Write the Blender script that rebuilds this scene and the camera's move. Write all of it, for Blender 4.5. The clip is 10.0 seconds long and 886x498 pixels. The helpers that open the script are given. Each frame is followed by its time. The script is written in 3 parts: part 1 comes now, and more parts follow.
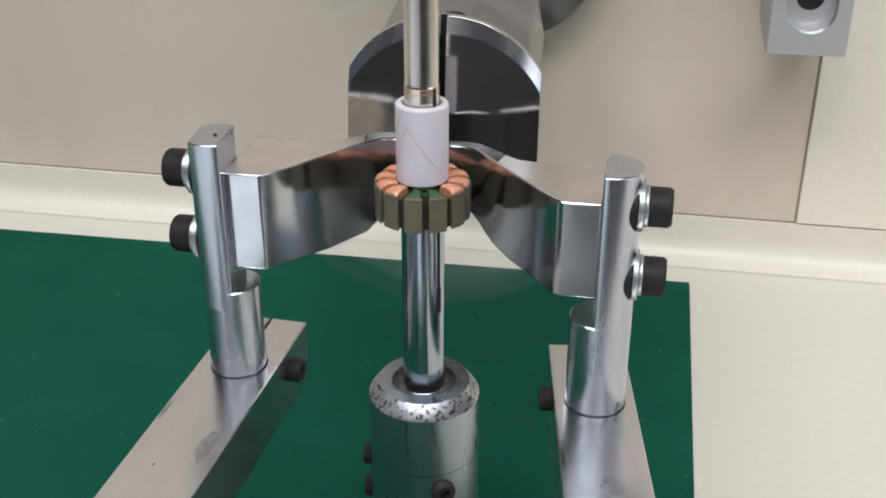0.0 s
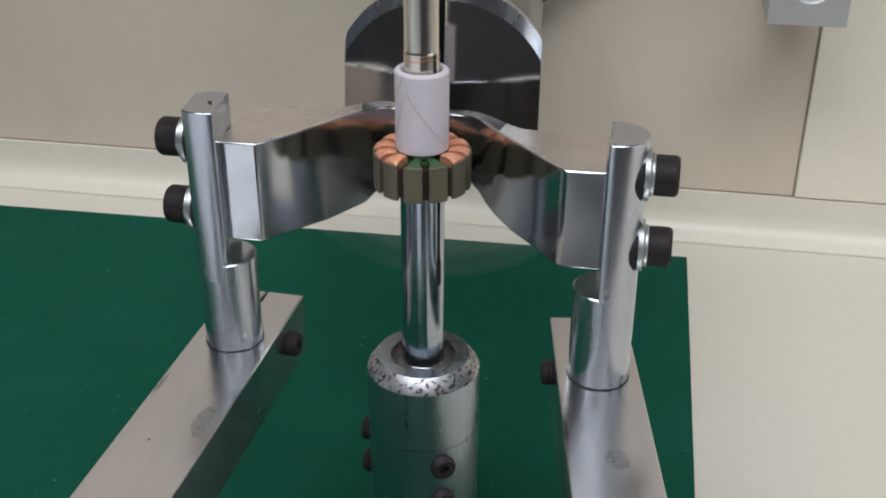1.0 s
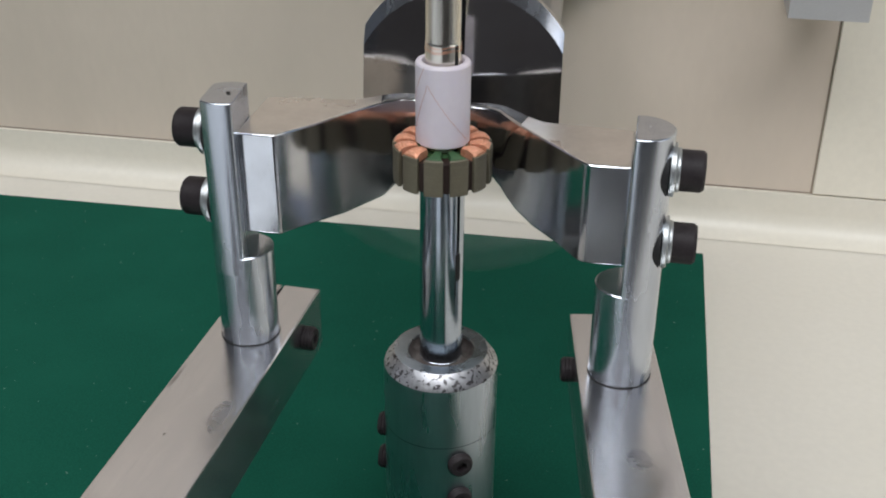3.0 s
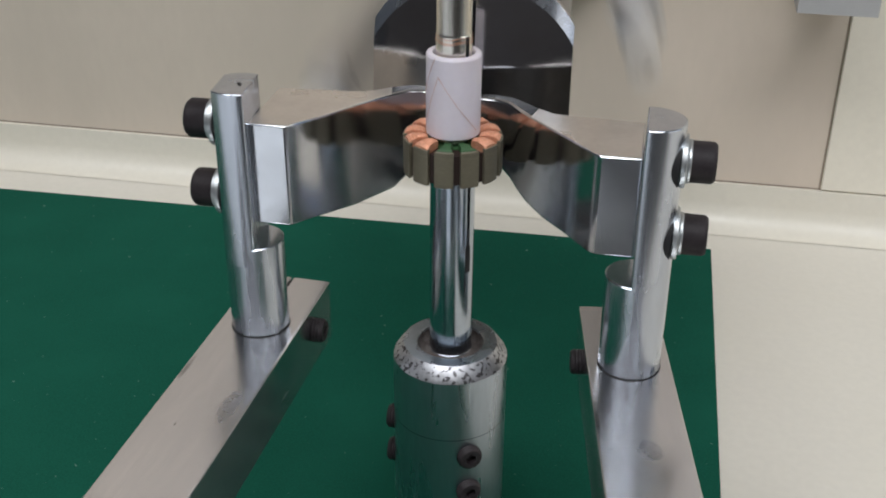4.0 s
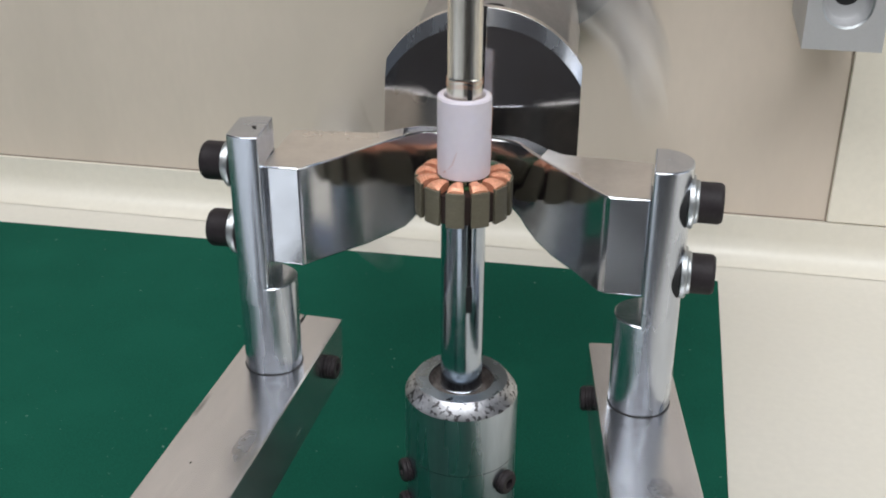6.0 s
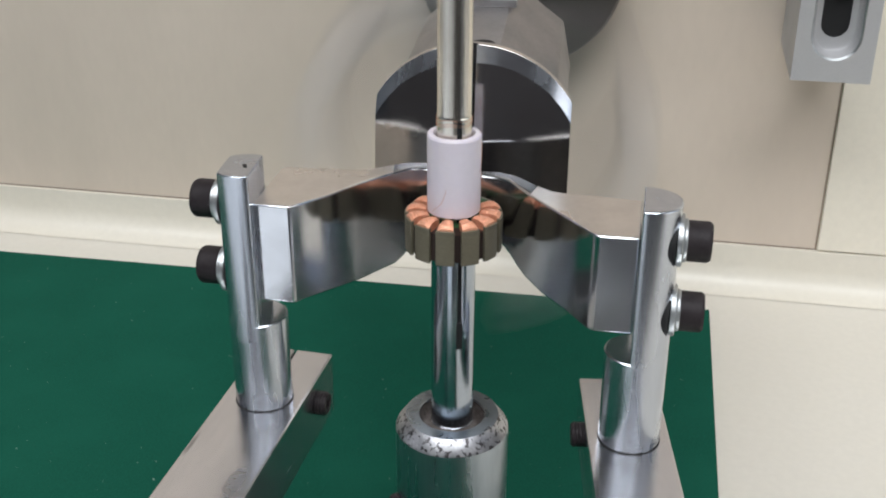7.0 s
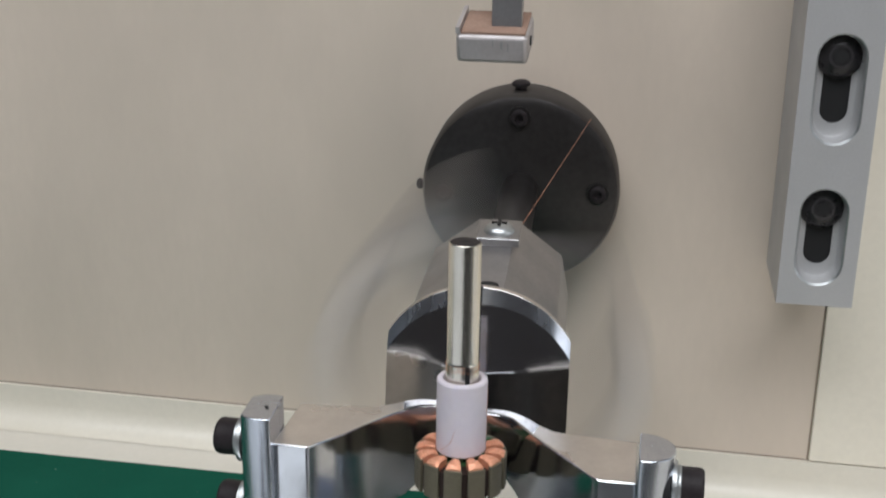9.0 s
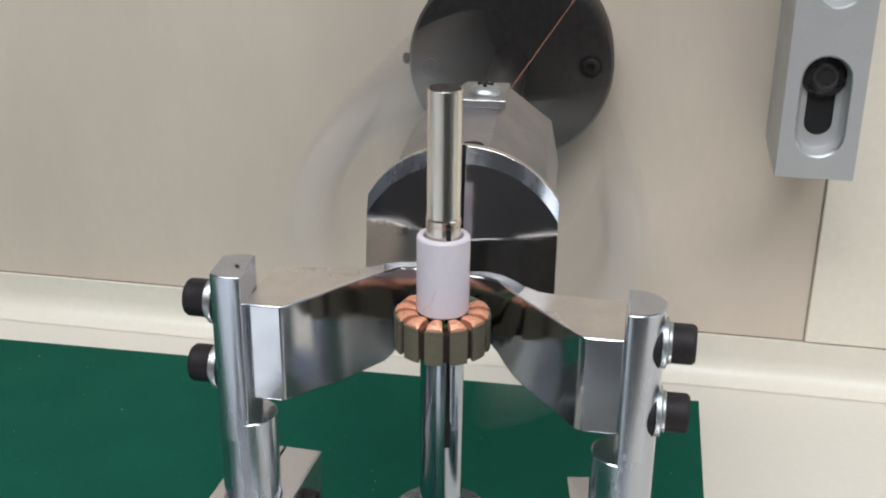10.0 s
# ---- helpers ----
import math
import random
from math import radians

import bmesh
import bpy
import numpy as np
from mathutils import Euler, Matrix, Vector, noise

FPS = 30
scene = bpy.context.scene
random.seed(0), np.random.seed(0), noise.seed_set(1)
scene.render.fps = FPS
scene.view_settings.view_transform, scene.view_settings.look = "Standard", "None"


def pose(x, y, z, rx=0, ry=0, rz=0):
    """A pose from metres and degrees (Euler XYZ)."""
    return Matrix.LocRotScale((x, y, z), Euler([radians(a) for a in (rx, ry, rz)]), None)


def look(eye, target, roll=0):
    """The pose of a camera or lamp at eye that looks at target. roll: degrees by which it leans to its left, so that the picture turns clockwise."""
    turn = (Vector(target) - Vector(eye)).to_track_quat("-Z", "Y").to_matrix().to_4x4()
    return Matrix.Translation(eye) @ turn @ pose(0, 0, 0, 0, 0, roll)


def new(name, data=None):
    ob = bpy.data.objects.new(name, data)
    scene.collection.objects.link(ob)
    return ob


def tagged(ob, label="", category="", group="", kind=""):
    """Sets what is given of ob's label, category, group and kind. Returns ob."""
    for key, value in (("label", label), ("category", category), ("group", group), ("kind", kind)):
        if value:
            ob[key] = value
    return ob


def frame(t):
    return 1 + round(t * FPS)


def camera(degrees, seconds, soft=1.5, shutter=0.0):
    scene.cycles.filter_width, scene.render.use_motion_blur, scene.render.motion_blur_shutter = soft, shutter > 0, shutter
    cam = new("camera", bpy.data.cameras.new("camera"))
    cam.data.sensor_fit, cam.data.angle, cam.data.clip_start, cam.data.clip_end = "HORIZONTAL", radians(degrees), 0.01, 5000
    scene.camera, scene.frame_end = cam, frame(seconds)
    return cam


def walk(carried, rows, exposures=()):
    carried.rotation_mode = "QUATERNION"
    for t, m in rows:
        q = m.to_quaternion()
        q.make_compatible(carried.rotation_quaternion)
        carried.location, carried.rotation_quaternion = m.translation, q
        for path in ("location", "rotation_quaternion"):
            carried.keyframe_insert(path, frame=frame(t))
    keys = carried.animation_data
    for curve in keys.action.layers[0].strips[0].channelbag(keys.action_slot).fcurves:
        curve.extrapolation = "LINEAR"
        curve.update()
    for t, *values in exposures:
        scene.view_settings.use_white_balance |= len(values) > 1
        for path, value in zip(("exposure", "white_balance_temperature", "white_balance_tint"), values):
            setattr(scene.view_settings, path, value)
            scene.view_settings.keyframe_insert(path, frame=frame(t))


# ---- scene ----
cam = camera(43.0, 10.0, soft=1.95, shutter=1.2)
PATH = [
    (0, (0.05588, -0.27246, 0.24160), (-0.02509, 0.16636, 0.01605), 0.04),
    (0.0333, (0.05594, -0.27238, 0.24162), (-0.02484, 0.16643, 0.01596), 0.03),
    (0.2, (0.05803, -0.26978, 0.24130), (-0.01643, 0.16887, 0.01316), -0.19),
    (0.3, (0.05750, -0.26961, 0.24167), (-0.01747, 0.16790, 0.01153), -0.30),
    (0.5, (0.05651, -0.27095, 0.23987), (-0.01726, 0.16662, 0.00946), -0.20),
    (0.7, (0.05623, -0.26943, 0.23741), (-0.01840, 0.16716, 0.00542), 0.06),
    (1, (0.05228, -0.26847, 0.23683), (-0.02339, 0.16695, 0.00299), 0.21),
    (1.2, (0.05275, -0.26604, 0.23680), (-0.02261, 0.16878, 0.00174), 0.22),
    (1.5, (0.05067, -0.26676, 0.23390), (-0.02256, 0.16661, -0.00448), 0.68),
    (1.7, (0.05066, -0.26707, 0.23347), (-0.02510, 0.16638, -0.00399), 0.63),
    (2, (0.05044, -0.26647, 0.23487), (-0.02591, 0.16760, -0.00125), 0.32),
    (2.2, (0.05053, -0.26484, 0.23615), (-0.02550, 0.16918, -0.00015), 0.23),
    (2.5, (0.04882, -0.26481, 0.23687), (-0.02897, 0.16880, 0.00037), 0.30),
    (2.7, (0.04860, -0.26529, 0.23566), (-0.02955, 0.16848, -0.00041), 0.46),
    (3.8, (0.04884, -0.26515, 0.23408), (-0.03210, 0.16779, -0.00259), 0.40),
    (4, (0.04753, -0.26651, 0.23330), (-0.03358, 0.16642, -0.00333), 0.48),
    (4.2, (0.04655, -0.26477, 0.23404), (-0.03481, 0.16763, -0.00347), 0.52),
    (4.5, (0.04524, -0.26081, 0.23715), (-0.03588, 0.17109, -0.00135), 0.35),
    (4.7, (0.04614, -0.26163, 0.23849), (-0.03688, 0.17018, 0.00048), 0.10),
    (5, (0.04643, -0.26562, 0.23771), (-0.03748, 0.16860, 0.00446), 0.10),
    (5.2, (0.04602, -0.26788, 0.23690), (-0.03789, 0.16761, 0.00602), 0.18),
    (5.5, (0.04658, -0.26906, 0.23767), (-0.03827, 0.16741, 0.00900), 0.02),
    (5.7, (0.04629, -0.26907, 0.23809), (-0.03864, 0.16806, 0.01071), 0.08),
    (6.8, (0.04743, -0.26791, 0.24076), (-0.03626, 0.17235, 0.01902), 0.30),
    (7, (0.04709, -0.26755, 0.24262), (-0.03545, 0.17464, 0.02433), 0.22),
    (7.2, (0.04715, -0.26649, 0.24439), (-0.03457, 0.17743, 0.02931), 0.18),
    (7.5, (0.04692, -0.26582, 0.24609), (-0.03433, 0.17926, 0.03324), 0.25),
    (7.7, (0.04841, -0.26687, 0.24491), (-0.03337, 0.17966, 0.03533), 0.41),
    (8, (0.04749, -0.26918, 0.24608), (-0.03441, 0.18055, 0.04518), 0.40),
    (8.07, (0.04745, -0.26880, 0.24700), (-0.03450, 0.18120, 0.04627), 0.43),
    (8.2, (0.04764, -0.26576, 0.25751), (-0.03549, 0.19259, 0.07800), 0.74),
    (8.3, (0.04455, -0.26621, 0.26214), (-0.03927, 0.19797, 0.09927), 0.70),
    (8.4, (0.04267, -0.26776, 0.26758), (-0.04124, 0.19994, 0.11614), 0.34),
    (8.5, (0.04200, -0.27299, 0.27158), (-0.04433, 0.19899, 0.13343), 0.56),
    (8.62, (0.04220, -0.27370, 0.27170), (-0.04430, 0.19830, 0.13690), 0.60),
    (9, (0.04563, -0.28175, 0.26883), (-0.04048, 0.18819, 0.12137), 0.93),
    (9.5, (0.04467, -0.27288, 0.25857), (-0.04176, 0.18552, 0.07857), 1.00),
    (10, (0.04843, -0.26955, 0.24947), (-0.03381, 0.18728, 0.06361), 0.65),
]
EXPOSURES = [(0, -0.05), (0.2, -0.30), (0.5, -0.42), (1, -0.4), (1.5, -0.45), (2, -0.4), (2.5, -0.24), (4, -0.32), (4.5, -0.06), (5, -0.04), (5.5, -0.06), (7, -0.05),
             (7.5, -0.2), (8, -0.27), (8.5, -0.2), (9, -0.28), (9.5, -0.26), (10, -0.05)]


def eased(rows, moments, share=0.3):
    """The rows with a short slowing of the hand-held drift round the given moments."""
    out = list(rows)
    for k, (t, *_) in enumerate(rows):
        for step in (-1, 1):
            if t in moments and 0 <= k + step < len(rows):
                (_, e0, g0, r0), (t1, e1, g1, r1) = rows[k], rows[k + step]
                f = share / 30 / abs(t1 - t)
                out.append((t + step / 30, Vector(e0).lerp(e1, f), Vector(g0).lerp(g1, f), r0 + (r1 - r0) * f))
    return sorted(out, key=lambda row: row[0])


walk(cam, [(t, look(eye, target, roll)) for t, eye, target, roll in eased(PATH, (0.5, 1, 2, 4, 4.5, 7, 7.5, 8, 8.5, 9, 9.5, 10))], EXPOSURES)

# ---- light ----
world = bpy.data.worlds.new("daylight")
scene.world = world
world.use_nodes = True
wn = world.node_tree
sky = wn.nodes.new("ShaderNodeTexSky")
sky.sky_type = "NISHITA"
sky.sun_disc = False
sky.sun_elevation, sky.sun_rotation = radians(48), radians(135)
wn.nodes["Background"].inputs["Strength"].default_value = 0.12
wn.links.new(sky.outputs["Color"], wn.nodes["Background"].inputs["Color"])
sun_data = bpy.data.lights.new("sun", "SUN")
sun_data.energy, sun_data.angle, sun_data.color = 0.5, radians(12), (1.0, 0.95, 0.88)
sun = new("sun", sun_data)
sun.matrix_world = look((1.2, -1.2, 2.2), (0, 0, 0))
LAMPS = [
    ("ceiling_tube_light", (-0.05, -1.1, 1.84), (-0.05, -1.1, 0.0), 2.3, 1.2, 65.5, (0.95, 0.975, 1.0)),
    ("window_light", (2.45, -0.75, 0.85), (0.0, 0.05, 0.1), 1.6, 1.3, 9.0, (1.0, 0.94, 0.85)),
]
for name, eye, target, w, h, watts, tone in LAMPS:
    lamp = bpy.data.lights.new(name, "AREA")
    lamp.shape, lamp.size, lamp.size_y, lamp.energy, lamp.color = "RECTANGLE", w, h, watts, tone
    new(name, lamp).matrix_world = look(eye, target)
scene.view_settings.exposure = 0.0

# ---- materials ----


def material(name, color, rough=0.5, metal=0.0, grain=0.0, scale=900.0, stretch=(1, 1, 1), second=None, blotch=120.0, amount=0.5,
             rough_var=0.0, bump=0.0, bump_scale=1500.0, coat=0.0, sss=0.0, spots=None, spec=0.5):
    """Principled surface: colour varied by fine grain and by large blotches, roughness varied, with fine relief."""
    m = bpy.data.materials.new(name)
    m.use_nodes = True
    n, l = m.node_tree.nodes, m.node_tree.links
    b = n["Principled BSDF"]
    b.inputs["Roughness"].default_value, b.inputs["Metallic"].default_value = rough, metal
    b.inputs["Coat Weight"].default_value = coat
    b.inputs["Specular IOR Level"].default_value = spec
    if sss:
        b.inputs["Subsurface Weight"].default_value = sss
        b.inputs["Subsurface Radius"].default_value = (0.004, 0.004, 0.005)
    co = n.new("ShaderNodeTexCoord")
    mp = n.new("ShaderNodeMapping")
    mp.inputs["Scale"].default_value = stretch
    l.new(co.outputs["Object"], mp.inputs["Vector"])

    def tex(size, detail=4.0):
        t = n.new("ShaderNodeTexNoise")
        t.inputs["Scale"].default_value, t.inputs["Detail"].default_value = size, detail
        l.new(mp.outputs["Vector"], t.inputs["Vector"])
        return t.outputs["Fac"]

    def ramp(fac, lo, hi, a, c):
        r = n.new("ShaderNodeMapRange")
        r.inputs["From Min"].default_value, r.inputs["From Max"].default_value = lo, hi
        r.inputs["To Min"].default_value, r.inputs["To Max"].default_value = a, c
        l.new(fac, r.inputs["Value"])
        return r.outputs["Result"]

    def mix(fac, a, c):
        x = n.new("ShaderNodeMix")
        x.data_type = "RGBA"
        l.new(fac, x.inputs["Factor"])
        for k, v in ((6, a), (7, c)):
            if isinstance(v, tuple):
                x.inputs[k].default_value = (*v, 1)
            else:
                l.new(v, x.inputs[k])
        return x.outputs[2]

    fine, wide = tex(scale), tex(blotch)
    dark = tuple(c * (1 - grain) for c in color)
    lite = tuple(min(1, c * (1 + grain)) for c in color)
    out = mix(ramp(fine, 0.3, 0.7, 0, 1), dark, lite)
    if second:
        out = mix(ramp(wide, 0.42, 0.7, 0, amount), out, second)
    if spots:
        tone, size, edge = spots
        out = mix(ramp(tex(size, 2.0), edge, edge + 0.03, 0, 1), out, tone)
    l.new(out, b.inputs["Base Color"])
    if rough_var:
        l.new(ramp(wide, 0.3, 0.7, max(0.02, rough - rough_var), rough + rough_var), b.inputs["Roughness"])
    if bump:
        bp = n.new("ShaderNodeBump")
        bp.inputs["Strength"].default_value, bp.inputs["Distance"].default_value = bump, 0.0002
        l.new(tex(bump_scale, 3.0), bp.inputs["Height"])
        l.new(bp.outputs["Normal"], b.inputs["Normal"])
    return m


PAINT = material("beige_panel_paint", (0.715, 0.612, 0.52), 0.42, grain=0.014, scale=260, stretch=(1, 1, 0.4), second=(0.60, 0.52, 0.44), blotch=10, amount=0.75, rough_var=0.06, bump=0.06, bump_scale=700)
FRAME = material("cream_frame_paint", (0.785, 0.74, 0.65), 0.38, grain=0.02, scale=300, second=(0.72, 0.67, 0.57), blotch=14, amount=0.4, rough_var=0.06, bump=0.06, bump_scale=700)
# the FRAME cream again, lightened for the stronger light on the right
FRAME_LIT = material("cream_frame_paint_lit", (0.86, 0.805, 0.70), 0.38, grain=0.02, scale=300, second=(0.80, 0.74, 0.63), blotch=14, amount=0.4, rough_var=0.06, bump=0.06, bump_scale=700)
TABLE = material("cream_table_laminate", (0.725, 0.687, 0.615), 0.45, grain=0.02, scale=300, second=(0.71, 0.67, 0.58), blotch=12, amount=0.4, rough_var=0.08, bump=0.05, bump_scale=600, spec=0.35)
FELT = material("green_mat_rubber", (0.0078, 0.082, 0.053), 0.88, grain=0.16, scale=1400, second=(0.0100, 0.097, 0.063), blotch=25, amount=0.7, bump=0.35, bump_scale=2200, spots=((0.16, 0.24, 0.20), 520, 0.752), spec=0.06)
ALU = material("milled_aluminium", (0.70, 0.695, 0.71), 0.22, 1.0, grain=0.04, scale=700, stretch=(1, 0.12, 1), second=(0.56, 0.56, 0.585), blotch=45, amount=0.6, rough_var=0.07, bump=0.03, bump_scale=1600, spots=((0.16, 0.16, 0.17), 110, 0.75))
STEEL = material("turned_steel", (0.575, 0.605, 0.665), 0.25, 1.0, grain=0.04, scale=900, stretch=(1, 1, 0.15), second=(0.47, 0.50, 0.555), blotch=120, amount=0.5, rough_var=0.06, bump=0.02, bump_scale=1500)
SHAFT = material("ground_steel", (0.435, 0.48, 0.54), 0.17, 1.0, grain=0.04, scale=900, stretch=(0.2, 0.2, 2.0), second=(0.37, 0.41, 0.46), blotch=90, amount=0.4, rough_var=0.04)
ROD = material("polished_rod", (0.77, 0.735, 0.67), 0.25, 1.0, grain=0.03, scale=800, stretch=(1, 1, 0.1), second=(0.62, 0.55, 0.43), blotch=160, amount=0.6, rough_var=0.04)
CHROME = material("polished_tool_steel", (0.55, 0.55, 0.57), 0.15, 1.0, grain=0.04, scale=300, second=(0.46, 0.445, 0.445), blotch=40, amount=0.6, rough_var=0.04, bump=0.03, bump_scale=220)
# tool steel brightened in colour for the bright reflection on the block fronts
FACE_LIT = material("block_face_lit", (0.74, 0.76, 0.80), 0.15, 1.0, grain=0.04, scale=300, second=(0.56, 0.57, 0.60), blotch=70, amount=0.7, rough_var=0.06, bump=0.06, bump_scale=200)
CHEEK = material("mirror_polished_steel", (0.60, 0.61, 0.635), 0.075, 1.0, grain=0.03, scale=300, second=(0.50, 0.48, 0.475), blotch=45, amount=0.7, rough_var=0.03, bump=0.02, bump_scale=160)
TOPFACE = material("satin_tool_steel", (0.80, 0.755, 0.715), 0.33, 1.0, grain=0.03, scale=600, second=(0.64, 0.59, 0.555), blotch=60, amount=0.6, rough_var=0.08, bump=0.03, bump_scale=1200)
COLLET = material("collet_steel", (0.42, 0.465, 0.51), 0.29, 1.0, grain=0.05, scale=900, stretch=(1, 1, 0.15), second=(0.33, 0.37, 0.41), blotch=160, amount=0.6, rough_var=0.06, bump=0.04, bump_scale=1500)
WORN = material("worn_collet_edge", (0.50, 0.50, 0.525), 0.42, 1.0, grain=0.15, scale=900, second=(0.31, 0.315, 0.335), blotch=200, amount=0.7, bump=0.4, bump_scale=900, spots=((0.10, 0.095, 0.10), 800, 0.565))
DARKIN = material("dark_speckled_bore", (0.060, 0.048, 0.045), 0.4, 0.0, grain=0.4, scale=900, second=(0.15, 0.138, 0.13), blotch=620, amount=0.7, bump=0.5)
SMUDGE = material("stained_aluminium", (0.52, 0.525, 0.55), 0.28, 1.0, grain=0.12, scale=500, second=(0.37, 0.38, 0.41), blotch=160, amount=0.8, rough_var=0.06)
BLACK = material("black_oxide", (0.018, 0.014, 0.016), 0.55, 0.0, grain=0.25, scale=1500, second=(0.036, 0.029, 0.031), blotch=250, amount=0.5, rough_var=0.08, bump=0.2, bump_scale=2500, spec=0.28)
GAP_DARK = material("tooth_gap_shade", (0.022, 0.010, 0.007), 0.6, grain=0.2, scale=900)
CAPSCREW = material("oiled_black_screw", (0.030, 0.028, 0.031), 0.30, 0.4, grain=0.15, scale=900, second=(0.05, 0.047, 0.05), blotch=300, amount=0.5, rough_var=0.06)
SEAM = material("brown_joint", (0.34, 0.275, 0.22), 0.8, grain=0.1, scale=200)
# near-black for small marks and for the shade inside slots, gaps and holes
VOID = material("slot_shadow", (0.006, 0.006, 0.007), 0.7)
ZINC = material("zinc_washer", (0.52, 0.54, 0.55), 0.42, 1.0, grain=0.08, scale=900, second=(0.40, 0.42, 0.43), blotch=200, amount=0.5, rough_var=0.08)
NYLON = material("white_nylon", (0.69, 0.645, 0.71), 0.38, grain=0.02, scale=500, second=(0.68, 0.60, 0.66), blotch=120, amount=0.4, rough_var=0.05, bump=0.05, sss=0.35)
COPPER = material("enamelled_copper", (0.88, 0.41, 0.265), 0.42, 0.45, grain=0.2, scale=2600, second=(0.74, 0.29, 0.15), blotch=520, amount=0.6, rough_var=0.06, bump=0.7, bump_scale=3000)
WIRE = material("copper_wire", (0.55, 0.27, 0.18), 0.4, 0.7, grain=0.05, scale=900)
CORE = material("olive_lamination", (0.17, 0.15, 0.105), 0.46, 0.35, grain=0.12, scale=1200, stretch=(1, 1, 6), second=(0.13, 0.115, 0.085), blotch=200, amount=0.5, bump=0.15, bump_scale=2000)
NOZZLE = material("bright_plated_nozzle", (0.70, 0.69, 0.68), 0.36, 0.45, grain=0.05, scale=700, second=(0.60, 0.59, 0.58), blotch=200, amount=0.5, rough_var=0.06)
GREEN = material("green_slot_insulation", (0.040, 0.110, 0.042), 0.5, grain=0.15, scale=1200, second=(0.03, 0.08, 0.03), blotch=300, amount=0.5)
ANOD = material("anodised_aluminium", (0.475, 0.475, 0.485), 0.42, 0.25, grain=0.03, scale=900, second=(0.425, 0.425, 0.435), blotch=50, amount=0.4, rough_var=0.04, bump=0.05, bump_scale=1800)
GREYAL = material("dull_grey_aluminium", (0.42, 0.41, 0.415), 0.36, 0.95, grain=0.06, scale=700, second=(0.33, 0.325, 0.33), blotch=60, amount=0.5, rough_var=0.07, bump=0.06)
HUB = material("blackened_hub_steel", (0.046, 0.042, 0.042), 0.38, 0.6, grain=0.15, scale=300, second=(0.06, 0.055, 0.055), blotch=30, amount=0.5, rough_var=0.08)
FELTBROWN = material("brown_felt", (0.33, 0.21, 0.16), 0.9, grain=0.2, scale=1500, second=(0.40, 0.28, 0.22), blotch=200, amount=0.5, bump=0.4)
PLASTER = material("blue_grey_plaster", (0.205, 0.225, 0.255), 0.8, grain=0.03, scale=60, second=(0.17, 0.185, 0.21), blotch=3, amount=0.5)
PALE = material("pale_grey_reflector", (0.78, 0.81, 0.85), 0.4, grain=0.02, scale=300, second=(0.72, 0.75, 0.79), blotch=12, amount=0.4)
UMBER = material("dark_reflection_wall", (0.055, 0.050, 0.051), 0.8, grain=0.03, scale=60, second=(0.09, 0.08, 0.08), blotch=3, amount=0.5)
ZINC_DARK = material("worn_black_rim", (0.075, 0.072, 0.076), 0.35, 0.6, grain=0.2, scale=900)
NICKEL = material("satin_nickel", (0.52, 0.485, 0.49), 0.45, 0.5, grain=0.05, scale=700, second=(0.42, 0.385, 0.38), blotch=120, amount=0.6, rough_var=0.06, bump=0.05)
CONCRETE = material("dark_floor", (0.08, 0.08, 0.08), 0.5, grain=0.08, scale=60, second=(0.09, 0.09, 0.09), blotch=3, amount=0.5)

# ---- mesh helpers (millimetres) ----
MM = 0.001


def part(name, bm, mat, parent=None, label="", bevel=0.0, sharp=35, at=None):
    """Links a bmesh, drawn in millimetres, as one mesh object."""
    bmesh.ops.recalc_face_normals(bm, faces=bm.faces[:])
    bm.transform(Matrix.Scale(MM, 4))
    me = bpy.data.meshes.new(name)
    bm.to_mesh(me)
    bm.free()
    for p in me.polygons:
        p.use_smooth = True
    me.set_sharp_from_angle(angle=radians(sharp))
    me.materials.append(mat)
    ob = new(name, me)
    if bevel:
        mod = ob.modifiers.new("edge", "BEVEL")
        mod.width, mod.segments, mod.limit_method, mod.angle_limit = bevel * MM, 2, "ANGLE", radians(40)
        flat = ob.modifiers.new("flat_faces", "WEIGHTED_NORMAL")
        flat.weight, flat.keep_sharp = 100, True
    if parent:
        ob.parent = parent
    if at is not None:
        ob.matrix_basis = at
    if label:
        tagged(ob, label)
    return ob


def thing(name, label, category, group="", kind="", at=None):
    ob = new(name)
    ob.empty_display_size = 0.01
    if at is not None:
        ob.matrix_basis = at
    return tagged(ob, label, category, group, kind)


def mm(x, y, z, rx=0, ry=0, rz=0):
    return pose(x * MM, y * MM, z * MM, rx, ry, rz)


def shifted(x=0, y=0, z=0, rx=0, ry=0, rz=0):
    return pose(x, y, z, rx, ry, rz)


def box(x0, x1, y0, y1, z0, z1, bm=None):
    bm = bm or bmesh.new()
    m = Matrix.LocRotScale(((x0 + x1) / 2, (y0 + y1) / 2, (z0 + z1) / 2), None, (x1 - x0, y1 - y0, z1 - z0))
    bmesh.ops.create_cube(bm, size=1, matrix=m)
    return bm


